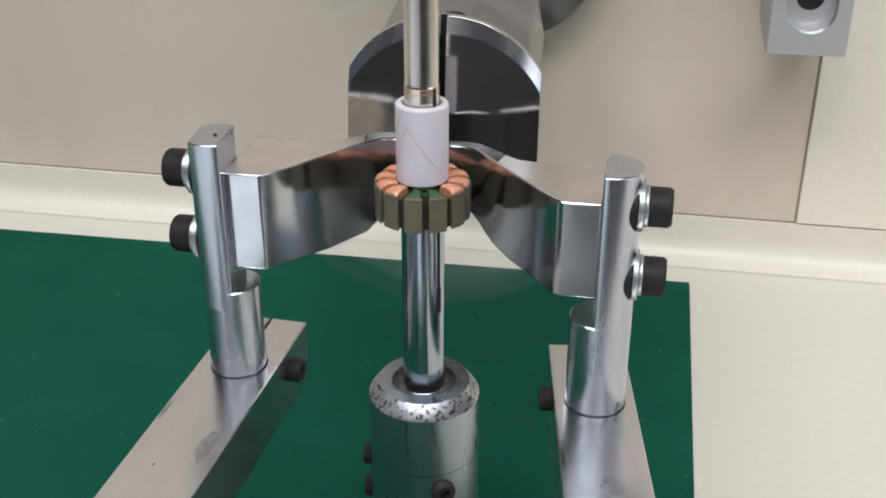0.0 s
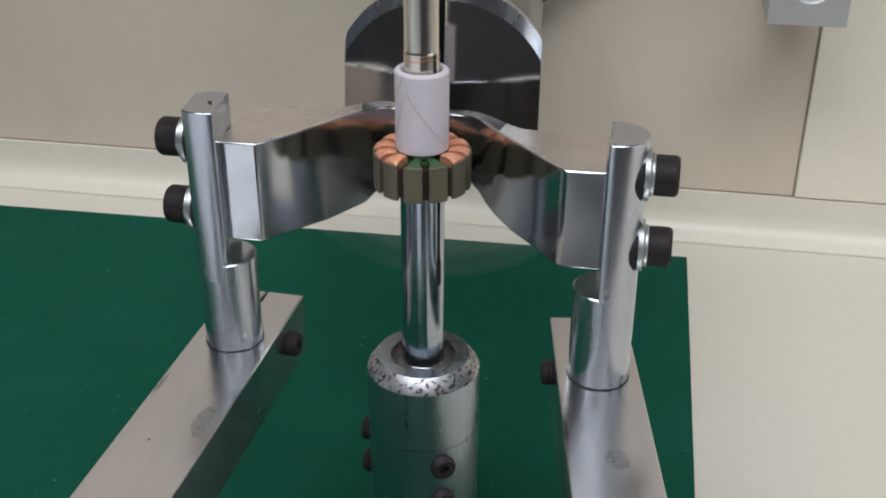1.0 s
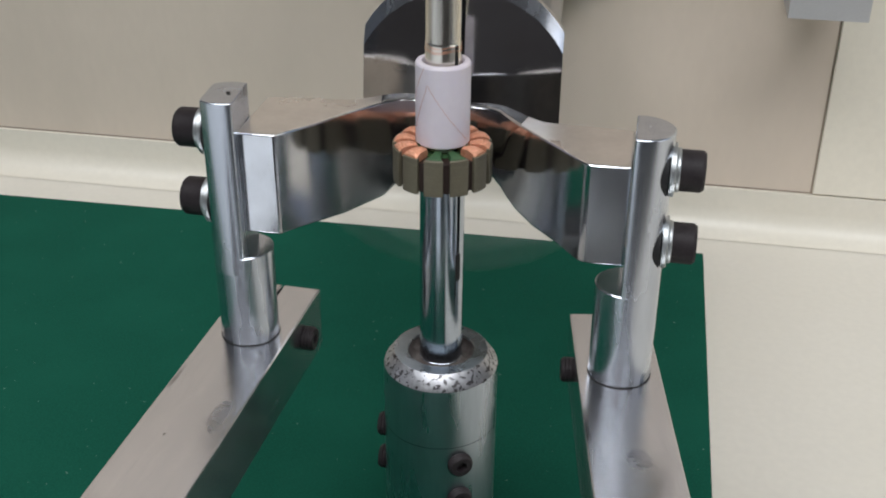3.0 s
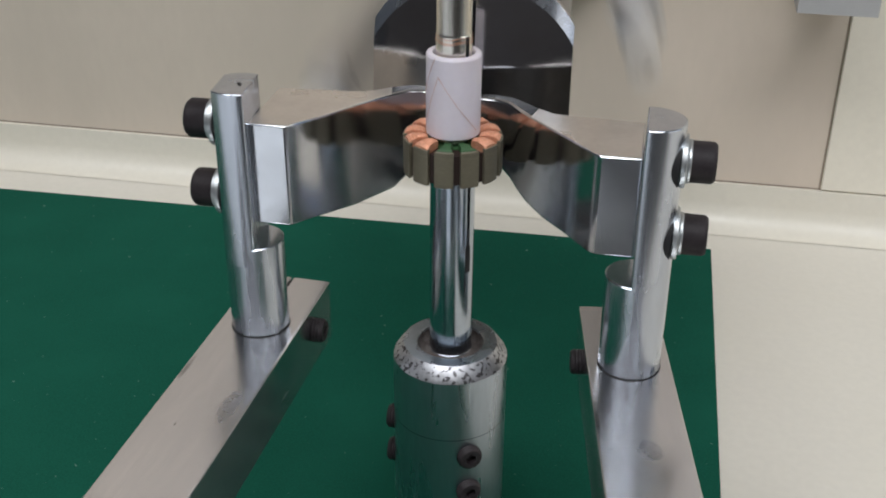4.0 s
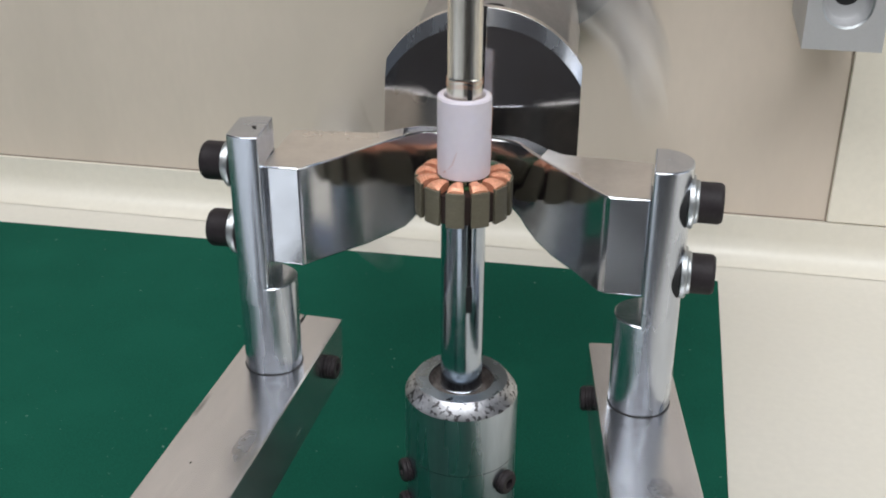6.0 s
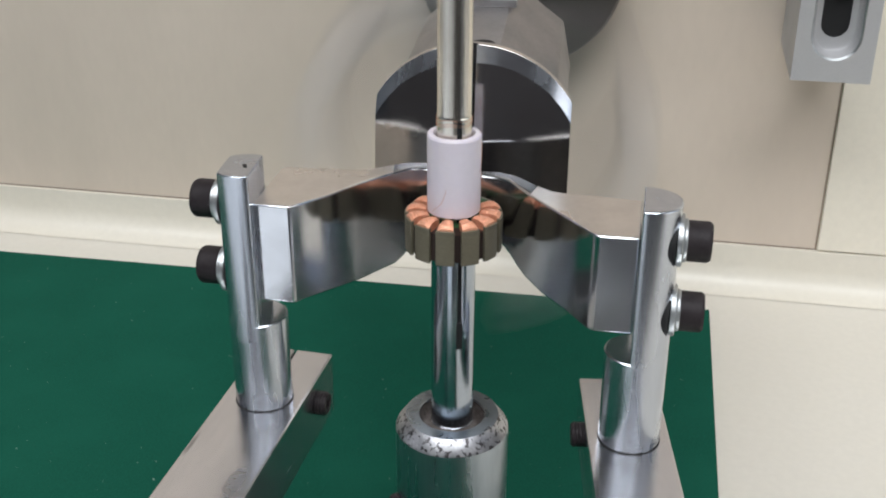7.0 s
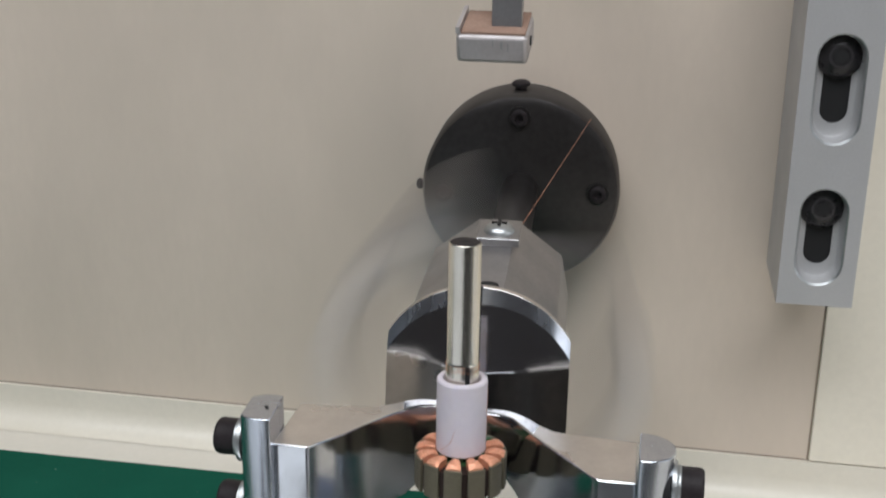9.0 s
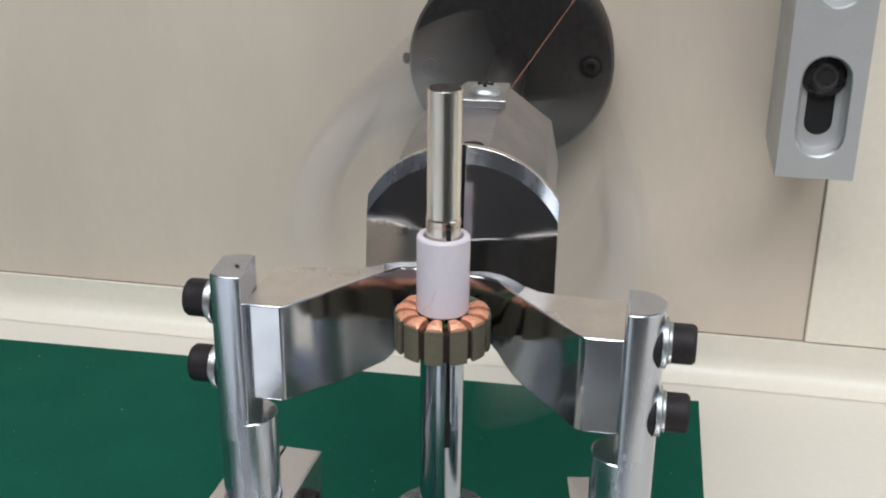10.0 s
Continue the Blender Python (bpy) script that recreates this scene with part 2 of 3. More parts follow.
def lathe(profile, seg=48, m=None, closed=False, bm=None):
    """Turns (radius, height) points round z; ends on the axis where the radius is 0."""
    bm = bm or bmesh.new()
    rings = []
    for r, z in profile:
        if r < 1e-6:
            rings.append([bm.verts.new((0, 0, z))])
        else:
            rings.append([bm.verts.new((r * math.cos(2 * math.pi * k / seg), r * math.sin(2 * math.pi * k / seg), z)) for k in range(seg)])
    pairs = list(zip(rings, rings[1:])) + ([(rings[-1], rings[0])] if closed else [])
    for a, b in pairs:
        for k in range(seg):
            j = (k + 1) % seg
            if len(a) == 1 and len(b) == 1:
                continue
            if len(a) == 1:
                bm.faces.new((a[0], b[k], b[j]))
            elif len(b) == 1:
                bm.faces.new((a[k], b[0], a[j]))
            else:
                bm.faces.new((a[k], b[k], b[j], a[j]))
    if m is not None:
        bm.transform(m)
    return bm


def prism(outline, z0, z1, m=None, bm=None):
    """A straight solid on a plan outline."""
    bm = bm or bmesh.new()
    lo = [bm.verts.new((x, y, z0)) for x, y in outline]
    hi = [bm.verts.new((x, y, z1)) for x, y in outline]
    n = len(outline)
    bm.faces.new(lo[::-1])
    bm.faces.new(hi)
    for k in range(n):
        j = (k + 1) % n
        bm.faces.new((lo[k], lo[j], hi[j], hi[k]))
    if m is not None:
        bm.transform(m)
    return bm


def arc(cx, cy, r, a0, a1, n):
    return [(cx + r * math.cos(radians(a0 + (a1 - a0) * k / n)), cy + r * math.sin(radians(a0 + (a1 - a0) * k / n))) for k in range(n + 1)]


def wire(name, points, radius, mat, parent=None, label=""):
    """A thin round strand through points, as a mesh."""
    bm = bmesh.new()
    pts = [Vector(p) for p in points]
    rings = []
    for k, p in enumerate(pts):
        d = (pts[min(k + 1, len(pts) - 1)] - pts[max(k - 1, 0)]).normalized()
        u = d.orthogonal().normalized()
        v = d.cross(u)
        rings.append([bm.verts.new(p + radius * (math.cos(a) * u + math.sin(a) * v)) for a in [2 * math.pi * q / 6 for q in range(6)]])
    for a, b in zip(rings, rings[1:]):
        near = min(range(6), key=lambda q: (b[q].co - a[0].co).length)
        for q in range(6):
            bm.faces.new((a[q], a[(q + 1) % 6], b[(near + q + 1) % 6], b[(near + q) % 6]))
    return part(name, bm, mat, parent, label)


ALONG_Y = shifted(rx=-90)   # turns z into +y
ALONG_X = shifted(ry=90)    # turns z into +x


def socket_screw(name, r, length, socket, parent, m, mat=BLACK, knurl=True, label=""):
    """Cap screw head: its foot at the origin, its face at +z, with a hex socket."""
    bm = bmesh.new()
    seg = 48
    hexr = [socket / max(abs(math.cos(radians((360 * k / seg + 30) % 60 - 30))), 0.5) for k in range(seg)]
    def ring(rad, z, wob=0.0):
        return [bm.verts.new(((rad[k] if isinstance(rad, list) else rad * (1 - wob * (k % 2))) * math.cos(2 * math.pi * k / seg),
                              (rad[k] if isinstance(rad, list) else rad * (1 - wob * (k % 2))) * math.sin(2 * math.pi * k / seg), z)) for k in range(seg)]
    w = 0.03 if knurl else 0.0
    rows = [ring(r, 0), ring(r, 0.15, w), ring(r, length * 0.84, w), ring(r * 0.97, length * 0.9), ring(r * 0.88, length), ring(hexr, length), ring([h * 0.96 for h in hexr], length * 0.45)]
    for a, b in zip(rows, rows[1:]):
        for k in range(seg):
            j = (k + 1) % seg
            bm.faces.new((a[k], a[j], b[j], b[k]))
    bm.faces.new(rows[-1])
    bm.faces.new(rows[0][::-1])
    bm.transform(m)
    return part(name, bm, mat, parent, label, sharp=40)

# ---- setting ----
TABLE_Z, MAT_Z, WALL_Y = -34.0, -32.0, 280.0
ground = part("floor", box(-2600, 2600, -2600, 2600, -830, -800), CONCRETE)
tagged(ground, "dark grey concrete workshop floor under the bench", "floor", kind="structure")
tagged(part("ceiling", box(-2600, 2600, -2600, 2600, 1900, 1930), PLASTER), "blue-grey plaster ceiling of the workshop", "ceiling", kind="structure")
tagged(part("wall_north", box(-2600, 2600, 1900, 1960, -800, 1900), PLASTER), "blue-grey plaster workshop wall behind the machine", "wall", kind="structure")
tagged(part("wall_west", box(-2660, -2600, -2600, 1960, -800, 1900), PLASTER), "blue-grey plaster workshop wall", "wall", kind="structure")


def wall_with_window(name, m):
    """A wall 5200 wide with one wide window opening in it."""
    bm = box(-2600, -1300, 0, 60, -800, 1900)
    box(1300, 2600, 0, 60, -800, 1900, bm)
    box(-1300, 1300, 0, 60, -800, 150, bm)
    box(-1300, 1300, 0, 60, 1600, 1900, bm)
    bm.transform(m)
    return tagged(part(name, bm, PLASTER), "blue-grey plaster workshop wall with a wide window opening", "wall", kind="structure")


wall_with_window("wall_east", shifted(2660, -600, 0, rz=90))
# unseen wall, kept dark so the polished cheeks reflect darkness
tagged(part("wall_south", box(-2600, 2600, -2660, -2600, -800, 1900), UMBER), "unseen dark wall added to darken the cheek reflections", "wall", kind="structure")

fixture = thing("ceiling_light", "white enamelled ceiling light housing", "lamp")
part("housing", box(-1230, 1130, -1730, -470, 1850, 1895), PLASTER, fixture, bevel=4)

table = part("workbench_top", box(-900, 900, -230, WALL_Y + 40, TABLE_Z - 25, TABLE_Z), TABLE, bevel=1.5)
tagged(table, "cream laminate machine bench top", "table", kind="structure")
# unseen pale slab on a base, added to brighten reflections in the steel
tagged(part("reflector_slab", box(-900, 10, -850, -230.5, TABLE_Z - 25, TABLE_Z), PALE, bevel=1.5), "unseen pale grey slab added in front of the machine as a reflector", "table", kind="structure")
tagged(part("reflector_base", box(-880, -15, -830, -231, -800, TABLE_Z - 25), FRAME), "unseen cream base added under the reflector slab", "table", kind="structure")
tagged(part("bench_base", box(-880, 880, -200, WALL_Y + 40, -800, TABLE_Z - 25), FRAME), "cream painted steel bench base", "table", kind="structure")
mat_slab = part("rubber_mat", prism([(-520, -215), (88.0, -215), (88.0, 246.0), (-520, 235.5)], TABLE_Z, MAT_Z), FELT, bevel=0.4)
tagged(mat_slab, "dark green rubber mat on the cream bench", "mat")

tagged(part("wall_sill", prism([(WALL_Y - 2, -10.2)] + arc(WALL_Y - 15, TABLE_Z + 13.3, 13.0, 0, -88, 10) + [(WALL_Y + 40, TABLE_Z + 0.2), (WALL_Y + 40, -10.2)], -900, 900,
                               Matrix(((0, 0, 1, 0), (1, 0, 0, 0), (0, 1, 0, 0), (0, 0, 0, 1)))), FRAME, bevel=0.6), "cream painted sill strip under the machine panel", "wall", kind="structure")
tagged(part("wall_side_panel", box(140.4, 900, WALL_Y - 1.5, WALL_Y + 40, -9.6, 700), FRAME_LIT, bevel=0.6), "cream painted side panel beside the beige panel", "wall", kind="structure")
tagged(part("wall_seam", box(-899, 880, WALL_Y + 0.2, WALL_Y + 30, -10.4, 698), SEAM), "dark joint between the machine panels", "wall", kind="structure")
tagged(part("wall_panel", box(-900, 139.4, WALL_Y, WALL_Y + 0.6, -9.2, 700), PAINT), "beige painted steel machine front panel", "wall", kind="structure")

# ---- winding head: everything along the flyer axis ----
AXIS = mm(0, 0, 117.5, 3.6, 0, 3.3)


def guide_core():
    g = thing("winding_guide", "polished steel half-round winding guide on a faceted grey body", "machine part", at=AXIS)
    for side in (-1, 1):
        front = [(0.9, -12), (29, -12)] + arc(0, -4.5, 33.3, 29.5, 88.45, 18)
        rear = [(0.9, -12), (29, -12)] + arc(0, 0, 33.5, 30, 88.5, 18)
        bm = bmesh.new()
        lo = [bm.verts.new((x * side, 37.2 + 0.09 * x + 0.23 * (z + 12), z)) for x, z in front]
        hi = [bm.verts.new((x * side, 48.9, z)) for x, z in rear]
        bm.faces.new(lo)
        bm.faces.new(hi)
        for k in range(len(lo)):
            j = (k + 1) % len(lo)
            bm.faces.new((lo[k], lo[j], hi[j], hi[k])).material_index = 1 if 1 < k < len(lo) - 1 else 0
        part("cheek", bm, CHEEK, g, "mirror-polished steel cheek", sharp=8).data.materials.append(STEEL)
    # black strip behind the open gap, standing in for its shade
    part("centre_gap_shade", box(-1.2, 1.2, 49.0, 49.3, -11.9, 33.9), VOID, g)
    part("backing_plate", prism([(-28.5, -12), (28.5, -12), (28.5, 16.8)] + arc(0, 0, 33.5, 31.5, 148.5, 28) + [(-28.5, 16.8)], 0, 2.7,
                                Matrix(((1, 0, 0, 0), (0, 0, 1, 49.35), (0, 1, 0, 0), (0, 0, 0, 1)))), TOPFACE, g, bevel=0.5)
    body = prism([(-7, 31), (-24, 18), (-27, 2), (-20, -20), (20, -20), (27, 2), (24, 18), (7, 31)], 0, 70,
                 Matrix(((1, 0, 0, 0), (0, 0, 1, 52), (0, 1, 0, 0), (0, 0, 0, 1))))
    part("body", body, GREYAL, g, "dull grey faceted aluminium body", bevel=0.8)
    part("neck", lathe([(0, 122), (9, 122), (9, 259), (0, 259)], 40, ALONG_Y), HUB, g)
    part("wire_hole", prism(arc(0, 0, 3.4, 0, 350, 20), 0, 0.5, shifted(2, 56.6, 30.8)), VOID, g, "dark oval wire hole")
    clip = part("clip_plate", box(-5.8, 9.4, 92.5, 113, 31, 34.0), GREYAL, g, "small bright wire clamp plate", bevel=0.5)
    part("clip_screw", lathe([(5.6, 34.0), (5.6, 34.4), (4.9, 35.5), (3.4, 36.6), (0, 37.1)], 32, shifted(1.8, 101, 0)), ZINC, clip, "domed zinc screw")
    cross = box(-0.9, 4.5, 100.4, 101.6, 35.9, 37.3)
    box(1.2, 2.4, 98.3, 103.7, 35.9, 37.304, cross)
    part("screw_cross", cross, VOID, clip)
    return g


guide_core()


def hub_disc():
    h = thing("spindle_hub", "blackened steel spindle hub disc on the beige panel", "machine part", at=AXIS)
    part("disc", lathe([(0, 256), (43.5, 256), (47.5, 258), (49, 261), (49, 284), (0, 284)], 96, shifted(0, 0, -1.6) @ ALONG_Y), HUB, h)
    for k in range(4):
        a = radians(90 * k + 2)
        x, z = 38.0 * math.cos(a), 38.0 * math.sin(a) - 1.6
        part("counterbore", lathe([(5.6, 255.9), (5.6, 255.4), (4.6, 255.4), (4.6, 255.9)], 28, shifted(x, 0, z) @ ALONG_Y, closed=True), HUB, h)
        socket_screw("hub_screw", 4.2, 2.5, 1.9, h, shifted(x, 256.2, z, rx=90), knurl=False)
        if k not in (1, 2):
            continue
        x, z = 49.0 * math.cos(a), 49.0 * math.sin(a) - 1.6
        r = 3.6 if k == 1 else 2.2
        part("rim_pin", lathe([(0, -3), (r * 0.8, -3), (r * 0.8, 1.6), (r * 1.25, 1.9), (r * 1.25, 3.4), (r * 0.8, 4.4), (0, 4.6)], 20, shifted(x, 270, z, 0, 90 - math.degrees(a), 0)), BLACK, h, "black rim set screw")
    return h


hub_disc()


def flyer_arms():
    f = thing("wire_flyer", "grey aluminium two-armed rotating wire flyer", "flyer", at=AXIS)
    plate = [(-50, -2.2), (-14, -15), (14, -15), (50, -2.2), (50, 2.2), (14, 15), (-14, 15), (-50, 2.2)]
    part("cross_plate", prism([(z, x) for x, z in plate], 0, 9, Matrix(((1, 0, 0, 0), (0, 0, 1, 140), (0, 1, 0, 0), (0, 0, 0, 1)))), GREYAL, f, bevel=0.8)
    for side in (1, -1):
        bm = box(-7.5, 7.5, 66, 148, -side * 50 - 6, -side * 50 + 6)
        for v in bm.verts:
            if v.co.y > 100:
                v.co.x *= 0.7
                v.co.z = -side * 47 + (v.co.z + side * 50) * 0.6
        arm = part("arm", bm, GREYAL, f, bevel=1.0)
        part("boss", lathe([(0, 57), (6.2, 57), (7.4, 59), (7.4, 74), (6, 76), (0, 76)], 32, shifted(0, 0, -side * 50) @ ALONG_Y), STEEL, arm)
        part("nozzle", lathe([(2.3, 34), (2.5, 30.4), (3.3, 29.9), (4.6, 30.0), (5.1, 30.8), (4.9, 32.5), (4.7, 58), (0, 58), (0, 36), (2.3, 36)], 32,
                             shifted(0, 0, -side * 50) @ ALONG_Y), NOZZLE, arm, "bright steel wire nozzle with a rolled lip")
    return f


flyer = flyer_arms()

# ---- arbor, sleeve and stator ----
arbor = thing("arbor_spindle", "steel collet holding a slotted upright shaft", "spindle")


def collet_parts(a):
    part("collet_body", lathe([(0, TABLE_Z), (16.3, TABLE_Z), (16.3, 54.2)], 96), COLLET, a)
    part("parting_line", lathe([(16.29, 34.85), (16.31, 34.9), (16.31, 35.05), (16.29, 35.1)], 96), BLACK, a)
    part("worn_chamfer", lathe([(16.3, 54.2), (16.1, 54.7), (13.6, 58.2), (13.3, 58.4)], 96), WORN, a, "scuffed and pitted bright chamfer")
    part("collet_face", lathe([(13.3, 58.4), (9.6, 58.4), (9.45, 58.25), (9.4, 57.6)], 96), COLLET, a)
    part("collet_bore", lathe([(9.4, 57.6), (9.2, 56.4), (8.3, 55.4), (7.0, 55.6), (6.0, 56.4)], 64), DARKIN, a, "dark bore with lighter blotches")
    for k in range(3):
        az = radians(-90 + 120 * k)
        for z in (29.3, 17.0):
            d = Vector((math.sin(az), -math.cos(az), 0))
            m = Matrix.Translation(d * 15.6 + Vector((0, 0, z))) @ d.to_track_quat("Z", "Y").to_matrix().to_4x4()
            socket_screw("set_screw", 3.4, 3.0, 1.5, a, m, knurl=False, label="black socket set screw")
            for q in range(2):
                part("thread", lathe([(3.38, 0.5 + q), (3.7, 0.9 + q), (3.38, 1.3 + q)], 24, m), BLACK, a)


def slotted(r, z0, z1, slots, width, depth):
    """An upright round bar with narrow slots cut in from its side; slots in degrees from -y towards +x."""
    pts = []
    half = math.degrees(math.asin(width / 2 / r))
    cuts = sorted((s - 90) % 360 for s in slots)
    for k, c in enumerate(cuts):
        nxt = cuts[(k + 1) % len(cuts)] + (360 if k + 1 == len(cuts) else 0)
        ca = radians(c)
        u, v = Vector((math.cos(ca), math.sin(ca))), Vector((-math.sin(ca), math.cos(ca)))
        inner = r - depth
        p, q = u * inner - v * width / 2, u * inner + v * width / 2
        pts += [(p.x, p.y), (q.x, q.y)]
        pts += arc(0, 0, r, c + half, nxt - half, 24)
    return prism(pts, z0, z1)


collet_parts(arbor)
SLOTS = (57, 237)
part("shaft_lower", lathe([(6.0, 54), (6.0, 83), (0, 83)], 64), SHAFT, arbor)
part("shaft_collar", lathe([(5.99, 56.9), (6.1, 56.8), (6.12, 56.5), (6.05, 56.1)], 64), STEEL, arbor)
part("shaft_upper", slotted(6.0, 83, 113.2, SLOTS, 1.15, 3.2), SHAFT, arbor)
# black bars fill the slots in place of the shade inside them
part("slot_end", box(-0.85, 0.85, -6.05, 6.05, 83, 91), VOID, arbor, "wider end of the slot, blackened for its shade", at=shifted(rz=57))
part("slot_shade_core", box(-0.56, 0.56, -5.5, 5.5, 82.5, 113), VOID, arbor, at=shifted(rz=57))
part("slot_shade_core", box(-0.63, 0.63, -4.4, 4.4, 113.3, 148.4), VOID, arbor, at=shifted(rz=57))
part("rod_foot", slotted(4.6, 113.2, 148.6, SLOTS, 1.3, 2.2), ROD, arbor)
part("rod", lathe([(4.6, 148.6), (4.5, 148.8), (4.45, 149.2), (4.45, 182.6), (4.25, 182.8), (2.5, 182.8), (2.4, 180.5), (1.5, 180.5), (1.5, 181.6), (1.1, 181.8), (0, 181.8)], 48), ROD, arbor, "polished rod with a centre screw in its end")
part("end_hole", lathe([(1.35, 182.6), (1.35, 182.95), (0, 182.95)], 24), VOID, arbor)
part("rod_end_ring", lathe([(4.1, 182.82), (4.0, 182.95), (1.3, 182.95), (1.2, 182.85)], 40), BLACK, arbor)
for k, (z, tone) in enumerate(((146.6, WIRE), (147.3, WIRE), (148.4, WIRE))):
    wire("wire_turn", [(4.68 * math.cos(radians(q * 15)), 4.68 * math.sin(radians(q * 15)), z + 0.02 * q * (1 - 0.7 * k) + 0.3 * math.sin(q)) for q in range(25)], 0.07, tone, arbor, "loose turn of copper wire")

sleeve = thing("nylon_sleeve", "translucent white nylon sleeve on the shaft above the stator", "sleeve")
part("tube", lathe([(4.95, 122.6), (6.6, 122.4), (7.0, 122.8), (7.05, 143.4), (6.7, 143.9), (5.5, 144.0), (5.1, 143.6), (4.95, 143.0)], 72, closed=True), NYLON, sleeve)


def sleeve_strand(points):
    pts = []
    for (a0, z0), (a1, z1) in zip(points, points[1:]):
        for k in range(12):
            a, z = a0 + (a1 - a0) * k / 12, z0 + (z1 - z0) * k / 12
            pts.append((7.13 * math.sin(radians(a)), -7.13 * math.cos(radians(a)), z))
    wire("wire_strand", pts, 0.05, WIRE, sleeve, "fine stray copper strand")


sleeve_strand([(-60, 127), (-32, 136), (-22, 139.5)])
sleeve_strand([(-70, 134), (-38, 142), (-30, 143.8)])
sleeve_strand([(-22, 139), (28, 130), (68, 124)])
sleeve_strand([(170, 124), (195, 127), (205, 131)])


def stator_core():
    s = thing("stator", "slotted stator with copper windings and two bare green teeth", "stator")
    part("yoke", lathe([(4.8, 112.9), (7.4, 112.9), (7.4, 120.6), (4.8, 120.6)], 48, closed=True), GREEN, s)
    for k in range(12):
        head = arc(0, 0, 13.0, -90 - 11.0, -90 + 11.0, 6) + arc(0, 0, 12.0, -90 + 11.2, -90 - 11.2, 4)
        part("tooth", prism(head, 112.0, 121.7), CORE, s, bevel=0.12, at=shifted(rz=30 * k))
        # dark red-brown wedge stands in for the shade between two teeth
        gap_fill = prism([(-0.85, -7.2), (0.85, -7.2), (1.25, -12.0), (-1.25, -12.0)], 112.6, 120.4)
        part("slot_gap_fill", gap_fill, GAP_DARK, s, "dark fill for the shade between the teeth", at=shifted(rz=30 * k + 15))
        bare = k in (0, 1)
        if bare:
            web = [(-1.05, -6.6), (1.05, -6.6), (1.25, -9.4), (2.2, -11.9), (-2.2, -11.9), (-1.25, -9.4)]
            part("bare_web", prism(web, 112.4, 121.9), GREEN, s, "bare green insulated tooth", bevel=0.3, at=shifted(rz=30 * k))
            continue
        bm = bmesh.new()
        rnd = random.Random(40 + k)
        rows = []
        for i in range(16):
            r = 6.9 + (12.45 - 6.9) * i / 15
            half = (0.202 * r - 0.36) * (1.0 if 0 < i < 15 else 0.93)
            line = []
            for j in range(7):
                u = -1 + j / 3
                lift = 122.2 + 0.95 * math.sin(math.pi * i / 15) ** 0.6 - 0.45 * abs(u) ** 2.5 + (0.11 if i % 2 else -0.05) + rnd.uniform(-0.08, 0.08)
                line.append(bm.verts.new((u * half + rnd.uniform(-0.06, 0.06), -r, lift)))
            rows.append(line)
        for a, b in zip(rows, rows[1:]):
            for j in range(6):
                bm.faces.new((a[j], a[j + 1], b[j + 1], b[j]))
        rim = rows[0] + [r[-1] for r in rows[1:-1]] + rows[-1][::-1] + [r[0] for r in rows[-2:0:-1]]
        low = [bm.verts.new((v.co.x, v.co.y, 113.0)) for v in rim]
        for q in range(len(rim)):
            p = (q + 1) % len(rim)
            bm.faces.new((rim[q], rim[p], low[p], low[q]))
        part("winding", bm, COPPER, s, "copper wire winding", sharp=32, at=shifted(rz=30 * k))
    return s


stator = stator_core()

# ---- forming blocks, posts, bars ----


